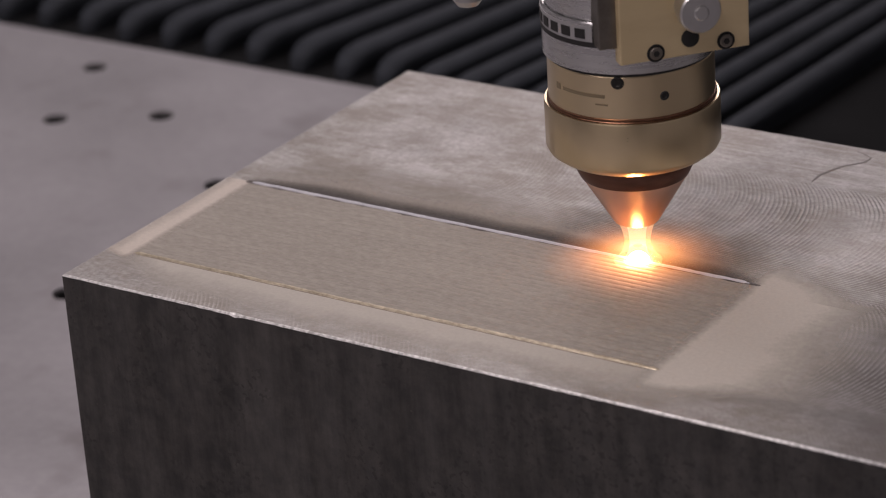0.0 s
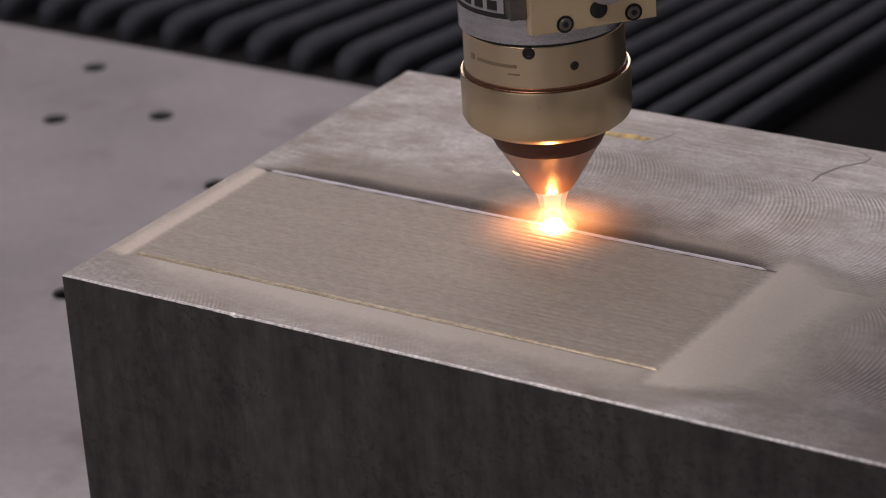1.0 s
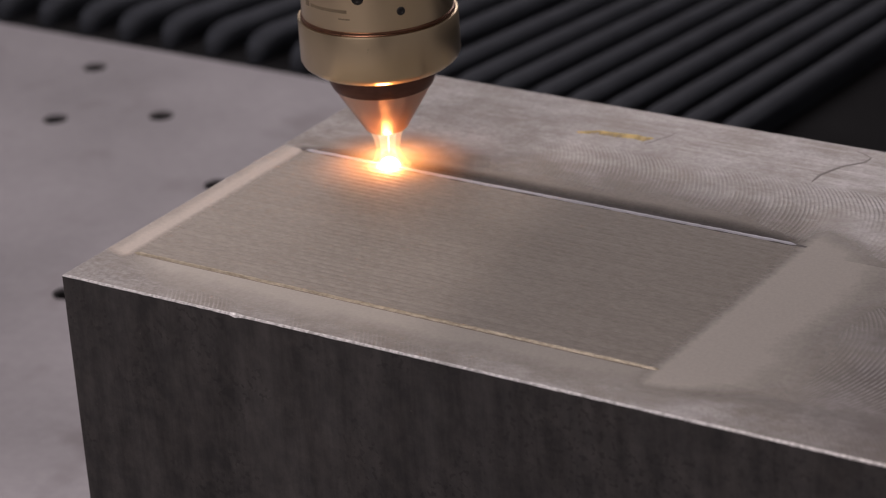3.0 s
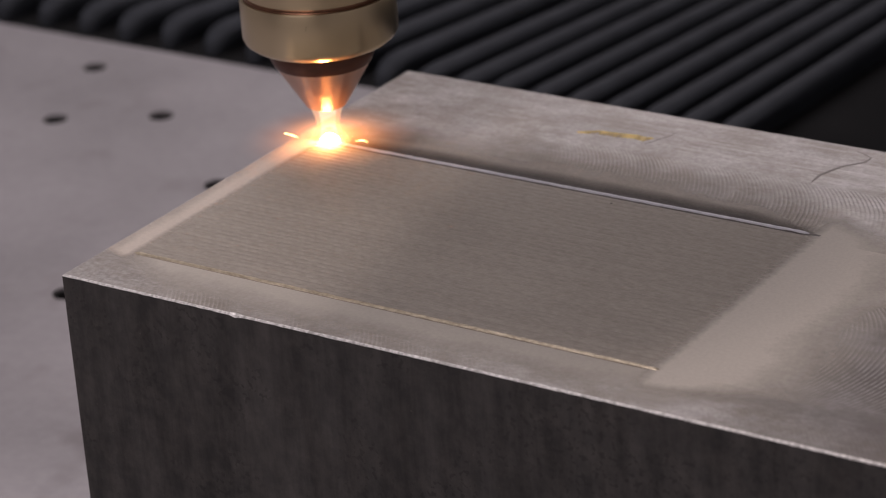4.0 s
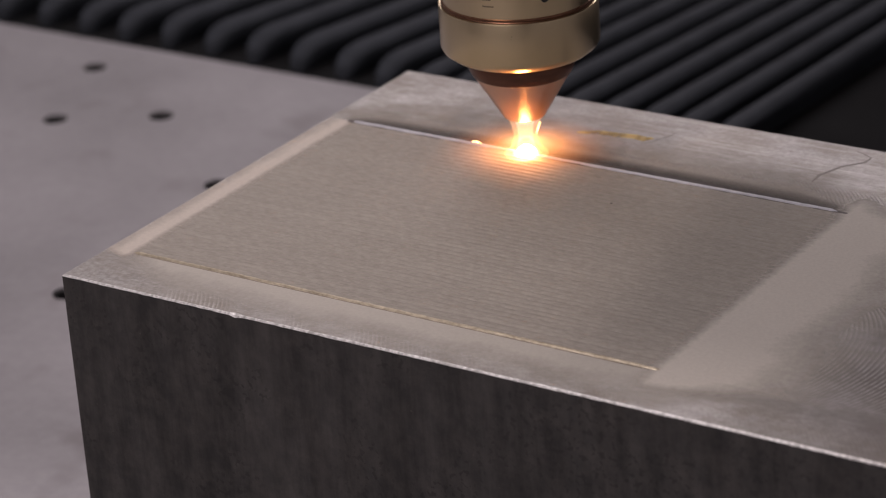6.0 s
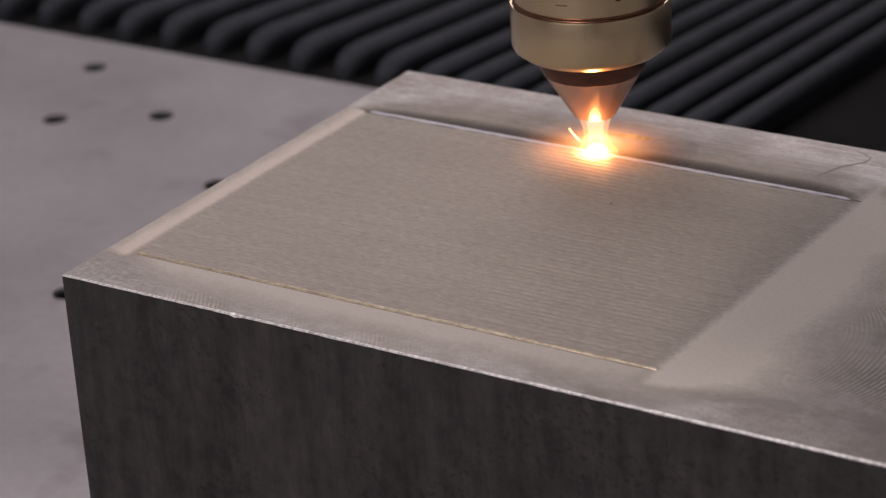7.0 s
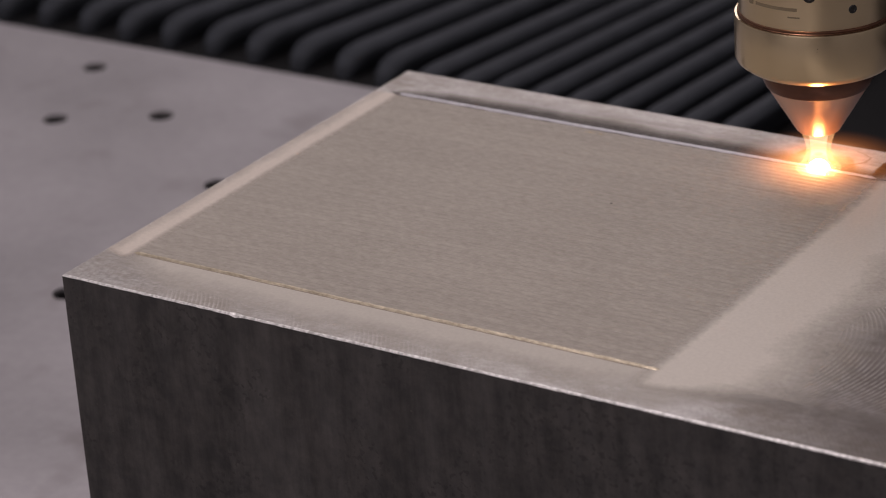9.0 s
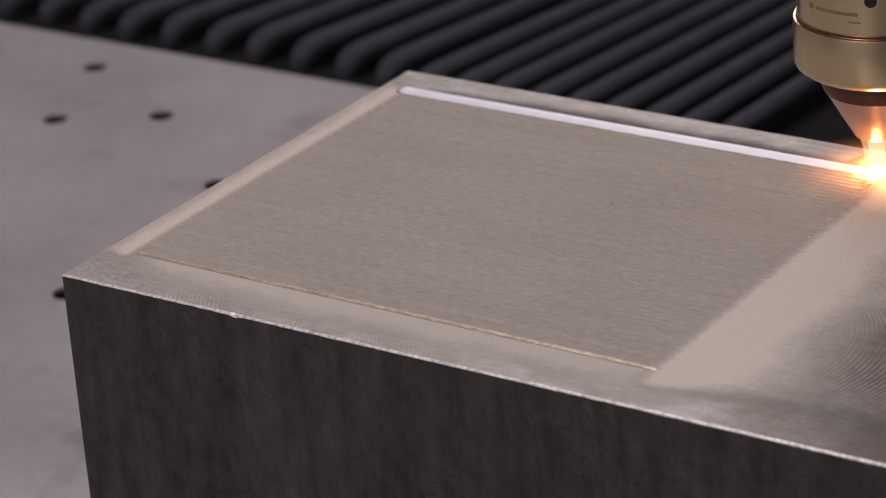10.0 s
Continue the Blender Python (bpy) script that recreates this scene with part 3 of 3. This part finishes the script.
# ---------------------------------------------------------------- the laser head
def laser_head():
    head = thing("laser_head", "brass and steel laser cladding head with glowing copper nozzle", "laser head")
    part("nozzle_cone", lathe([(0.0030, 0.0188), (0.0088, 0.0188), (0.0094, 0.0194), (0.0217, 0.0400), (0.0217, 0.0410)]), COPPER, head, "copper nozzle cone lit by the melt", True)
    part("nozzle_band", lathe([(0.0214, 0.0398), (0.0221, 0.0402), (0.0235, 0.0432), (0.0235, 0.0480), (0.0226, 0.0500), (0.0226, 0.0560)]), DARK_COPPER, head, "dark tarnished copper nozzle shoulder", True)
    part("locking_ring", lathe([(0.0240, 0.0513), (0.0298, 0.0513), (0.0300, 0.0505), (0.0307, 0.0502), (0.0314, 0.0506), (0.0322, 0.0514), (0.0340, 0.0526), (0.0350, 0.0546), (0.0350, 0.0728), (0.0347, 0.0735), (0.0338, 0.0735), (0.0335, 0.0715)]), BRASS, head, "smooth brass locking ring", True)
    part("seal", lathe([(0.0330, 0.0728), (0.0336, 0.0733), (0.0337, 0.0738), (0.0334, 0.0741), (0.0337, 0.0745), (0.0336, 0.0750), (0.0330, 0.0753)]), SEAL, head, "brown copper-toned seal", True)
    part("sleeve", lathe([(0.0326, 0.0722), (0.0331, 0.0726), (0.0331, 0.0922), (0.0327, 0.0928)]), BRASS, head, "turned brass sleeve", True)
    part("gap", lathe([(0.0322, 0.0924), (0.0329, 0.0926), (0.0329, 0.0938), (0.0322, 0.0940)]), BLACK, head, "black shadow gap ring", True)
    part("collar", lathe([(0.0330, 0.0936), (0.0345, 0.0942), (0.0345, 0.1046), (0.0341, 0.1050)]), STEEL, head, "turned steel collar", True)
    part("upper_ring", lathe([(0.0335, 0.1048), (0.0343, 0.1052), (0.0343, 0.1140), (0.0338, 0.1146)]), STEEL, head, "steel ring behind the marked tape", True)
    part("upper_tube", lathe([(0.0322, 0.1144), (0.0330, 0.1148), (0.0345, 0.130), (0.0345, 0.30)]), STEEL, head, "steel optics tube", True)
    part("black_tape", shell(0.0345, -160, -80, 0.1048, 0.1068), BLACK, head, "black tape edge")
    tape = part("marked_tape", shell(0.0344, -165, -84, 0.1068, 0.1132), TAPE, head, "pale tape with a row of dark squares")
    for i in range(6):
        a = -154 + 11.5 * i
        part("square", shell(0.0347, a, a + 7.5, 0.1080, 0.1118, 0.0003, 4), BLACK, tape)
    # plain bars where the maker's mark stands
    part("maker_mark", shell(0.0331, -121, -116, 0.0832, 0.0858, 0.0001, 6), INK, head, "small dark maker's mark")
    part("maker_bar", shell(0.0331, -113, -78, 0.0836, 0.0850, 0.0001, 14), INK, head, "faint dark bar of writing")
    part("maker_bar", shell(0.0331, -85, -76, 0.0806, 0.0812, 0.0001, 6), INK, head, "faint dark bar of writing")

    def radial(a, z, r):
        return pose(0, 0, z, 0, 0, a) @ Matrix.Translation((r, 0, 0)) @ pose(0, 0, 0, 0, 90, 0)

    def stud(name, a, z, r0, rad, mat, label):
        bm = lathe([(rad, -0.002), (rad, 0.0001), (rad * 0.85, 0.0004), (rad * 0.5, 0.0004), (rad * 0.42, 0.0002)], 20)
        bmesh.ops.transform(bm, matrix=radial(a, z, r0), verts=bm.verts)
        part(name, bm, mat, head, label, True)
    stud("grub_screw", -69, 0.0902, 0.0330, 0.0026, DARK_STEEL, "dark grub screw in the sleeve")
    stud("vent_hole", -37.3, 0.0835, 0.0330, 0.0019, BLACK, "small black vent hole")

    # flat brass plate with screws and a knob
    face = Matrix.Translation((0.0166, -0.0359, 0.0996)) @ pose(0, 0, 0, 0, 0, 49.1) @ pose(0, 0, 0, 90, 0, 0)
    # added dark box fills the shaded gap between the tube and the plate
    part("bracket", box(-0.0070, 0.0005, 0.0062, 0.18, -0.016, -0.0035, 0.0004, face), WORN, head, "dark block painting the shade between tube and plate")
    plate = part("mounting_plate", box(0, 0.0525, 0, 0.18, -0.012, 0, 0.0006, face), BRASS_PLATE, head, "flat satin brass mounting plate")

    def on_plate(name, u, v, profile, mat, parent, label, seg=28):
        bm = lathe(profile, seg)
        bmesh.ops.transform(bm, matrix=face @ Matrix.Translation((u, v, 0)), verts=bm.verts)
        return part(name, bm, mat, parent, label, True)
    for u, v in ((0.0143, 0.0030), (0.0428, 0.0036)):
        screw = on_plate("cap_screw", u, v, [(0.0036, -0.001), (0.0036, 0.0002), (0.0031, 0.0003), (0.0029, 0.0001), (0.0029, 0.0001)], BLACK, plate, "black counterbore")
        on_plate("screw_head", u, v, [(0.0026, -0.001), (0.0026, 0.0006), (0.0022, 0.0009), (0.0014, 0.0009)], WORN, screw, "steel socket cap screw")
        on_plate("socket", u, v, [(0.0013, 0.0), (0.0013, 0.00105)], BLACK, screw, "black hex socket", 6)
    on_plate("recess", 0.0283, 0.0070, [(0.0036, -0.001), (0.0036, 0.0006), (0.002, 0.0008)], BLACK, plate, "dark recess below the knob")
    knob = on_plate("knob", 0.0290, 0.0205, [(0.0068, 0.0), (0.0068, 0.004), (0.0081, 0.005), (0.0083, 0.0105), (0.0077, 0.0113), (0.0035, 0.0113)], KNOB_STEEL, plate, "round steel clamping knob", 48)
    on_plate("knob_centre", 0.0290, 0.0205, [(0.0030, 0.0108), (0.0030, 0.0118), (0.0024, 0.0122)], KNOB_STEEL, knob, "small turned steel centre")
    # gas fitting beside the tube
    m = Matrix.Translation((-0.0515, -0.0355, 0.0))
    bm = lathe([(0.0042, 0.1150), (0.0060, 0.1175), (0.0060, 0.1300), (0.0075, 0.1310), (0.0075, 0.20)], 24)
    bmesh.ops.transform(bm, matrix=m, verts=bm.verts)
    part("gas_fitting", bm, KNOB_STEEL, head, "small steel gas fitting", True)
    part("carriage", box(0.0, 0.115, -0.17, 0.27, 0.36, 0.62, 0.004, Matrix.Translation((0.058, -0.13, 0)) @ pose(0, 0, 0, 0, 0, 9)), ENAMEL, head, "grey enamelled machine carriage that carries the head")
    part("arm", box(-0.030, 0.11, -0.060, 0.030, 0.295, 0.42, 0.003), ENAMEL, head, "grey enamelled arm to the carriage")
    return head


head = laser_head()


def hot_shell(colour, strength, low, high):
    """Thin hot gas, brightest at the melt and fainter towards the nozzle."""
    mat = glow("hot_gas", colour, strength, 0.5)
    nt = mat.node_tree
    sep = nt.nodes.new("ShaderNodeSeparateXYZ")
    nt.links.new(nt.nodes.new("ShaderNodeTexCoord").outputs["Object"], sep.inputs[0])
    level = ramp(nt, math_node(nt, "DIVIDE", sep.outputs[2], 0.0186), (0.05, grey(high)), (0.45, grey((low + high) / 2)), (1.0, grey(low)))
    nt.links.new(math_node(nt, "MULTIPLY", level, strength), nt.nodes["Emission"].inputs["Strength"])
    return mat


def melt_flame():
    """Molten pool, plasma column and the painted halo domes round them, in rigid nested shells."""
    flame = part("flame", lathe([(0.0004, 0.0044), (0.0018, 0.0040), (0.0032, 0.0029), (0.0042, 0.0015), (0.0045, 0.0007), (0.0030, 0.0005)], 32), glow("melt_core", (1.0, 0.46, 0.15), 250), head, "white-hot melt pool and plasma column", True)
    column = [(0.0080, 0.0192), (0.0069, 0.0165), (0.0059, 0.0135), (0.0053, 0.0105), (0.0054, 0.0075), (0.0064, 0.0045), (0.0082, 0.0022), (0.0098, 0.0007)]
    part("plasma_column", lathe([(r * 0.62, z) for r, z in column], 32, False), hot_shell((1.0, 0.76, 0.50), 0.34, 0.65, 1.0), flame, "white-yellow inner plasma column", True)
    part("plasma_column", lathe(column, 32, False), hot_shell((1.0, 0.54, 0.24), 0.36, 0.7, 1.0), flame, "pale translucent plasma column", True)
    # flat emissive domes paint the halo of glare on the block round the melt
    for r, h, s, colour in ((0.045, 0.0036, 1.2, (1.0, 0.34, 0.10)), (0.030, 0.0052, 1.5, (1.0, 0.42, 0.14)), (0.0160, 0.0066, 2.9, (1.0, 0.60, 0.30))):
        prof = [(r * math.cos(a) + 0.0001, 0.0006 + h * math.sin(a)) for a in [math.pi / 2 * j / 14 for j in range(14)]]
        part("halo_dome", lathe(prof, 40, False), halo(r, s, colour), flame, "thin orange painted halo round the melt", True)
    return flame


flame = melt_flame()

SPARKS = []
SPARK_GLOW = glow("spark", (1.0, 0.62, 0.25), 9)
for i in range(6):
    rnd = random.Random(40 + i)
    bm = bmesh.new()
    rows = []
    n, length, bend = 6, rnd.uniform(0.004, 0.012), rnd.uniform(-0.0006, 0.0009)
    for j in range(n + 1):
        u = j / n
        w = 0.00022 * math.sin(math.pi * min(max(u, 0.06), 0.94)) + 0.00004
        rows.append([bm.verts.new((u * length, math.cos(a) * w, math.sin(a) * w + bend * 4 * u * (1 - u))) for a in (0.5, 2.6, 4.7)])
    for a, b in zip(rows, rows[1:]):
        for q in range(3):
            bm.faces.new((a[q], b[q], b[(q + 1) % 3], a[(q + 1) % 3]))
    SPARKS.append(part("spark", bm, SPARK_GLOW, head, "bright flying spark"))


# ---------------------------------------------------------------- what moves
def over(t, x):
    """The head's pose with its axis at x along the bead that is being laid at t seconds."""
    y, a = front(t), radians(TURN)
    return pose(x * math.cos(a) - y * math.sin(a), x * math.sin(a) + y * math.cos(a), 0)


def motions():
    walk(head, [
        (0, over(0, 0.2093)), (0.071, over(0.071, 0.2680)), (0.1, over(0.1, 0.2579)), (0.2, over(0.2, 0.1343)), (0.3, over(0.3, 0.0517)), 
        (0.333, over(0.333, 0.0160)), (0.4, over(0.4, 0.0829)), (0.5, over(0.5, 0.1642)), (0.6, over(0.6, 0.2610)), (0.7, over(0.7, 0.1781)), 
        (0.8, over(0.8, 0.0539)), (0.857, over(0.857, 0.0160)), (0.9, over(0.9, 0.0393)), (1, over(1, 0.1605)), (1.1, over(1.1, 0.2412)), 
        (1.2, over(1.2, 0.1822)), (1.3, over(1.3, 0.0991)), (1.4, over(1.4, 0.0344)), (1.5, over(1.5, 0.1156)), (1.6, over(1.6, 0.2368)), 
        (1.643, over(1.643, 0.2680)), (1.7, over(1.7, 0.2259)), (1.8, over(1.8, 0.1016)), (1.9, over(1.9, 0.0199)), (2, over(2, 0.1121)), 
        (2.1, over(2.1, 0.1930)), (2.167, over(2.167, 0.2680)), (2.2, over(2.2, 0.2293)), (2.3, over(2.3, 0.1467)), (2.4, over(2.4, 0.0228)), 
        (2.429, over(2.429, 0.0160)), (2.5, over(2.5, 0.0684)), (2.6, over(2.6, 0.1892)), (2.7, over(2.7, 0.2677)), (2.8, over(2.8, 0.1612)), 
        (2.9, over(2.9, 0.0650)), (2.953, over(2.953, 0.0160)), (3, over(3, 0.0592)), (3.1, over(3.1, 0.1554)), (3.2, over(3.2, 0.2516)), 
        (3.3, over(3.3, 0.1842)), (3.4, over(3.4, 0.0881)), (3.5, over(3.5, 0.0361)), (3.6, over(3.6, 0.1323)), (3.7, over(3.7, 0.2285)), 
        (3.739, over(3.739, 0.2680)), (3.8, over(3.8, 0.1982)), (3.9, over(3.9, 0.1154)), (4, over(4, 0.0180)), (4.1, over(4.1, 0.0995)), 
        (4.2, over(4.2, 0.2197)), (4.263, over(4.263, 0.2680)), (4.3, over(4.3, 0.2421)), (4.4, over(4.4, 0.1194)), (4.5, over(4.5, 0.0378)), 
        (4.6, over(4.6, 0.0955)), (4.7, over(4.7, 0.1752)), (4.8, over(4.8, 0.2452)), (4.9, over(4.9, 0.1645)), (5, over(5, 0.0412)), 
        (5.049, over(5.049, 0.0160)), (5.1, over(5.1, 0.0533)), (5.2, over(5.2, 0.1732)), (5.3, over(5.3, 0.2530)), (5.4, over(5.4, 0.1667)), 
        (5.5, over(5.5, 0.0865)), (5.6, over(5.6, 0.0490)), (5.7, over(5.7, 0.1276)), (5.8, over(5.8, 0.2323)), (5.835, over(5.835, 0.2680)), 
        (5.9, over(5.9, 0.2035)), (6, over(6, 0.1073)), (6.1, over(6.1, 0.0169)), (6.2, over(6.2, 0.1131)), (6.3, over(6.3, 0.2093)), 
        (6.359, over(6.359, 0.2680)), (6.4, over(6.4, 0.2266)), (6.5, over(6.5, 0.1304)), (6.6, over(6.6, 0.0342)), (6.7, over(6.7, 0.0900)), 
        (6.8, over(6.8, 0.2017)), (6.9, over(6.9, 0.2600)), (7, over(7, 0.1355)), (7.1, over(7.1, 0.0543)), (7.145, over(7.145, 0.0160)), 
        (7.2, over(7.2, 0.0774)), (7.3, over(7.3, 0.1565)), (7.4, over(7.4, 0.2646)), (7.5, over(7.5, 0.1813)), (7.6, over(7.6, 0.0575)), 
        (7.669, over(7.669, 0.0160)), (7.7, over(7.7, 0.0332)), (7.8, over(7.8, 0.1546)), (7.9, over(7.9, 0.2343)), (7.931, over(7.931, 0.2680)), 
        (8, over(8, 0.1842)), (8.1, over(8.1, 0.1015)), (8.2, over(8.2, 0.0302)), (8.3, over(8.3, 0.1117)), (8.4, over(8.4, 0.2321)), 
        (8.455, over(8.455, 0.2680)), (8.5, over(8.5, 0.2274)), (8.6, over(8.6, 0.1060)), (8.7, over(8.7, 0.0243)), (8.8, over(8.8, 0.1072)), 
        (8.9, over(8.9, 0.1885)), (9, over(9, 0.2323)), (9.1, over(9.1, 0.1506)), (9.2, over(9.2, 0.0280)), (9.241, over(9.241, 0.0160)), 
        (9.3, over(9.3, 0.0654)), (9.4, over(9.4, 0.1861)), (9.5, over(9.5, 0.2655)), (9.6, over(9.6, 0.1583)), (9.7, over(9.7, 0.0766)), 
        (9.765, over(9.765, 0.0160)), (9.8, over(9.8, 0.0556)), (9.9, over(9.9, 0.1363)), (10, over(10, 0.2577)),
    ])
    lit, out, low = pose(0, 0, 0), pose(0, 0, -0.030), pose(0, 0, -0.0085)
    walk(flame, [(0.0, lit), (2.63, lit), (2.667, out), (2.733, out), (2.767, lit), (9.43, lit), (9.467, low), (9.533, low), (9.567, lit), (10.0, lit)])
    walk(fresh, [(t, pose(0, front(t) - 0.0004, 0, 0, 0, TURN)) for t in (0.0, 1.0, 2.5, 4.5, 5.5, 7.5, 9.0, 10.0)])
    for skin, x, y, length, turn in AHEAD:
        # where the bead nears the block's far edge the powder ahead of it stays on the block
        walk(skin, [(t, pose(x, y + min(0.0, 0.2585 - length - y - front(t)), (-0.00010 if t < 8 else -0.00018) if turn else 0.00004, 0, 0, turn)) for t in (0.0, 2.5, 5.5, 6.3, 7.5, 8.2, 9.0, 10.0)])
    for k, y, bead in BEADS:
        when = reached(y)
        up, down = Matrix.Translation((0, y, 0)), Matrix.Translation((0, y, -0.0014))
        if y <= FRONT[0][1]:
            continue
        a, b = max(when - 0.10, 0.02), max(when + 0.10, 0.15)
        walk(bead, [(0.0, down), (a, down), (min(b, 9.95), up), (10.0, up)])
    for a, b, seg in SEGMENTS:
        when = 9.73 + 0.27 * (b - 0.02) / 0.245
        down, up = Matrix.Translation((0, 0, -0.0045)), Matrix.Translation((0, 0, 0))
        walk(seg, [(0.0, down), (when - 0.05, down), (min(when, 9.99), up), (10.0, up)])
    for i, spark in enumerate(SPARKS):
        rnd, base = random.Random(90 + i), 60 * i + 20
        home = pose(0, 0, 0.030, 0, 0, base)
        rows, t = [(0.0, home)], 0.034 * (1 + i)
        while t < 9.8:
            if 2.48 < t < 2.78 or 9.28 < t < 9.56:
                t += 0.1
                continue
            a, rise, far = base + rnd.uniform(-35, 35), rnd.uniform(0.003, 0.016), rnd.uniform(0.010, 0.026)
            if t - 0.034 > rows[-1][0]:
                rows.append((t - 0.034, home))
            for u in (0.0, 0.5, 1.0):
                d = 0.010 + far * u
                rows.append((t + 0.1 * u, pose(d * math.cos(radians(a)), d * math.sin(radians(a)), 0.003 + rise * u, 0, -30 + 40 * u, a)))
            rows.append((t + 0.134, home))
            t += 0.2 + 0.1 * rnd.randint(0, 4)
        rows.append((10.0, home))
        walk(spark, rows)


motions()
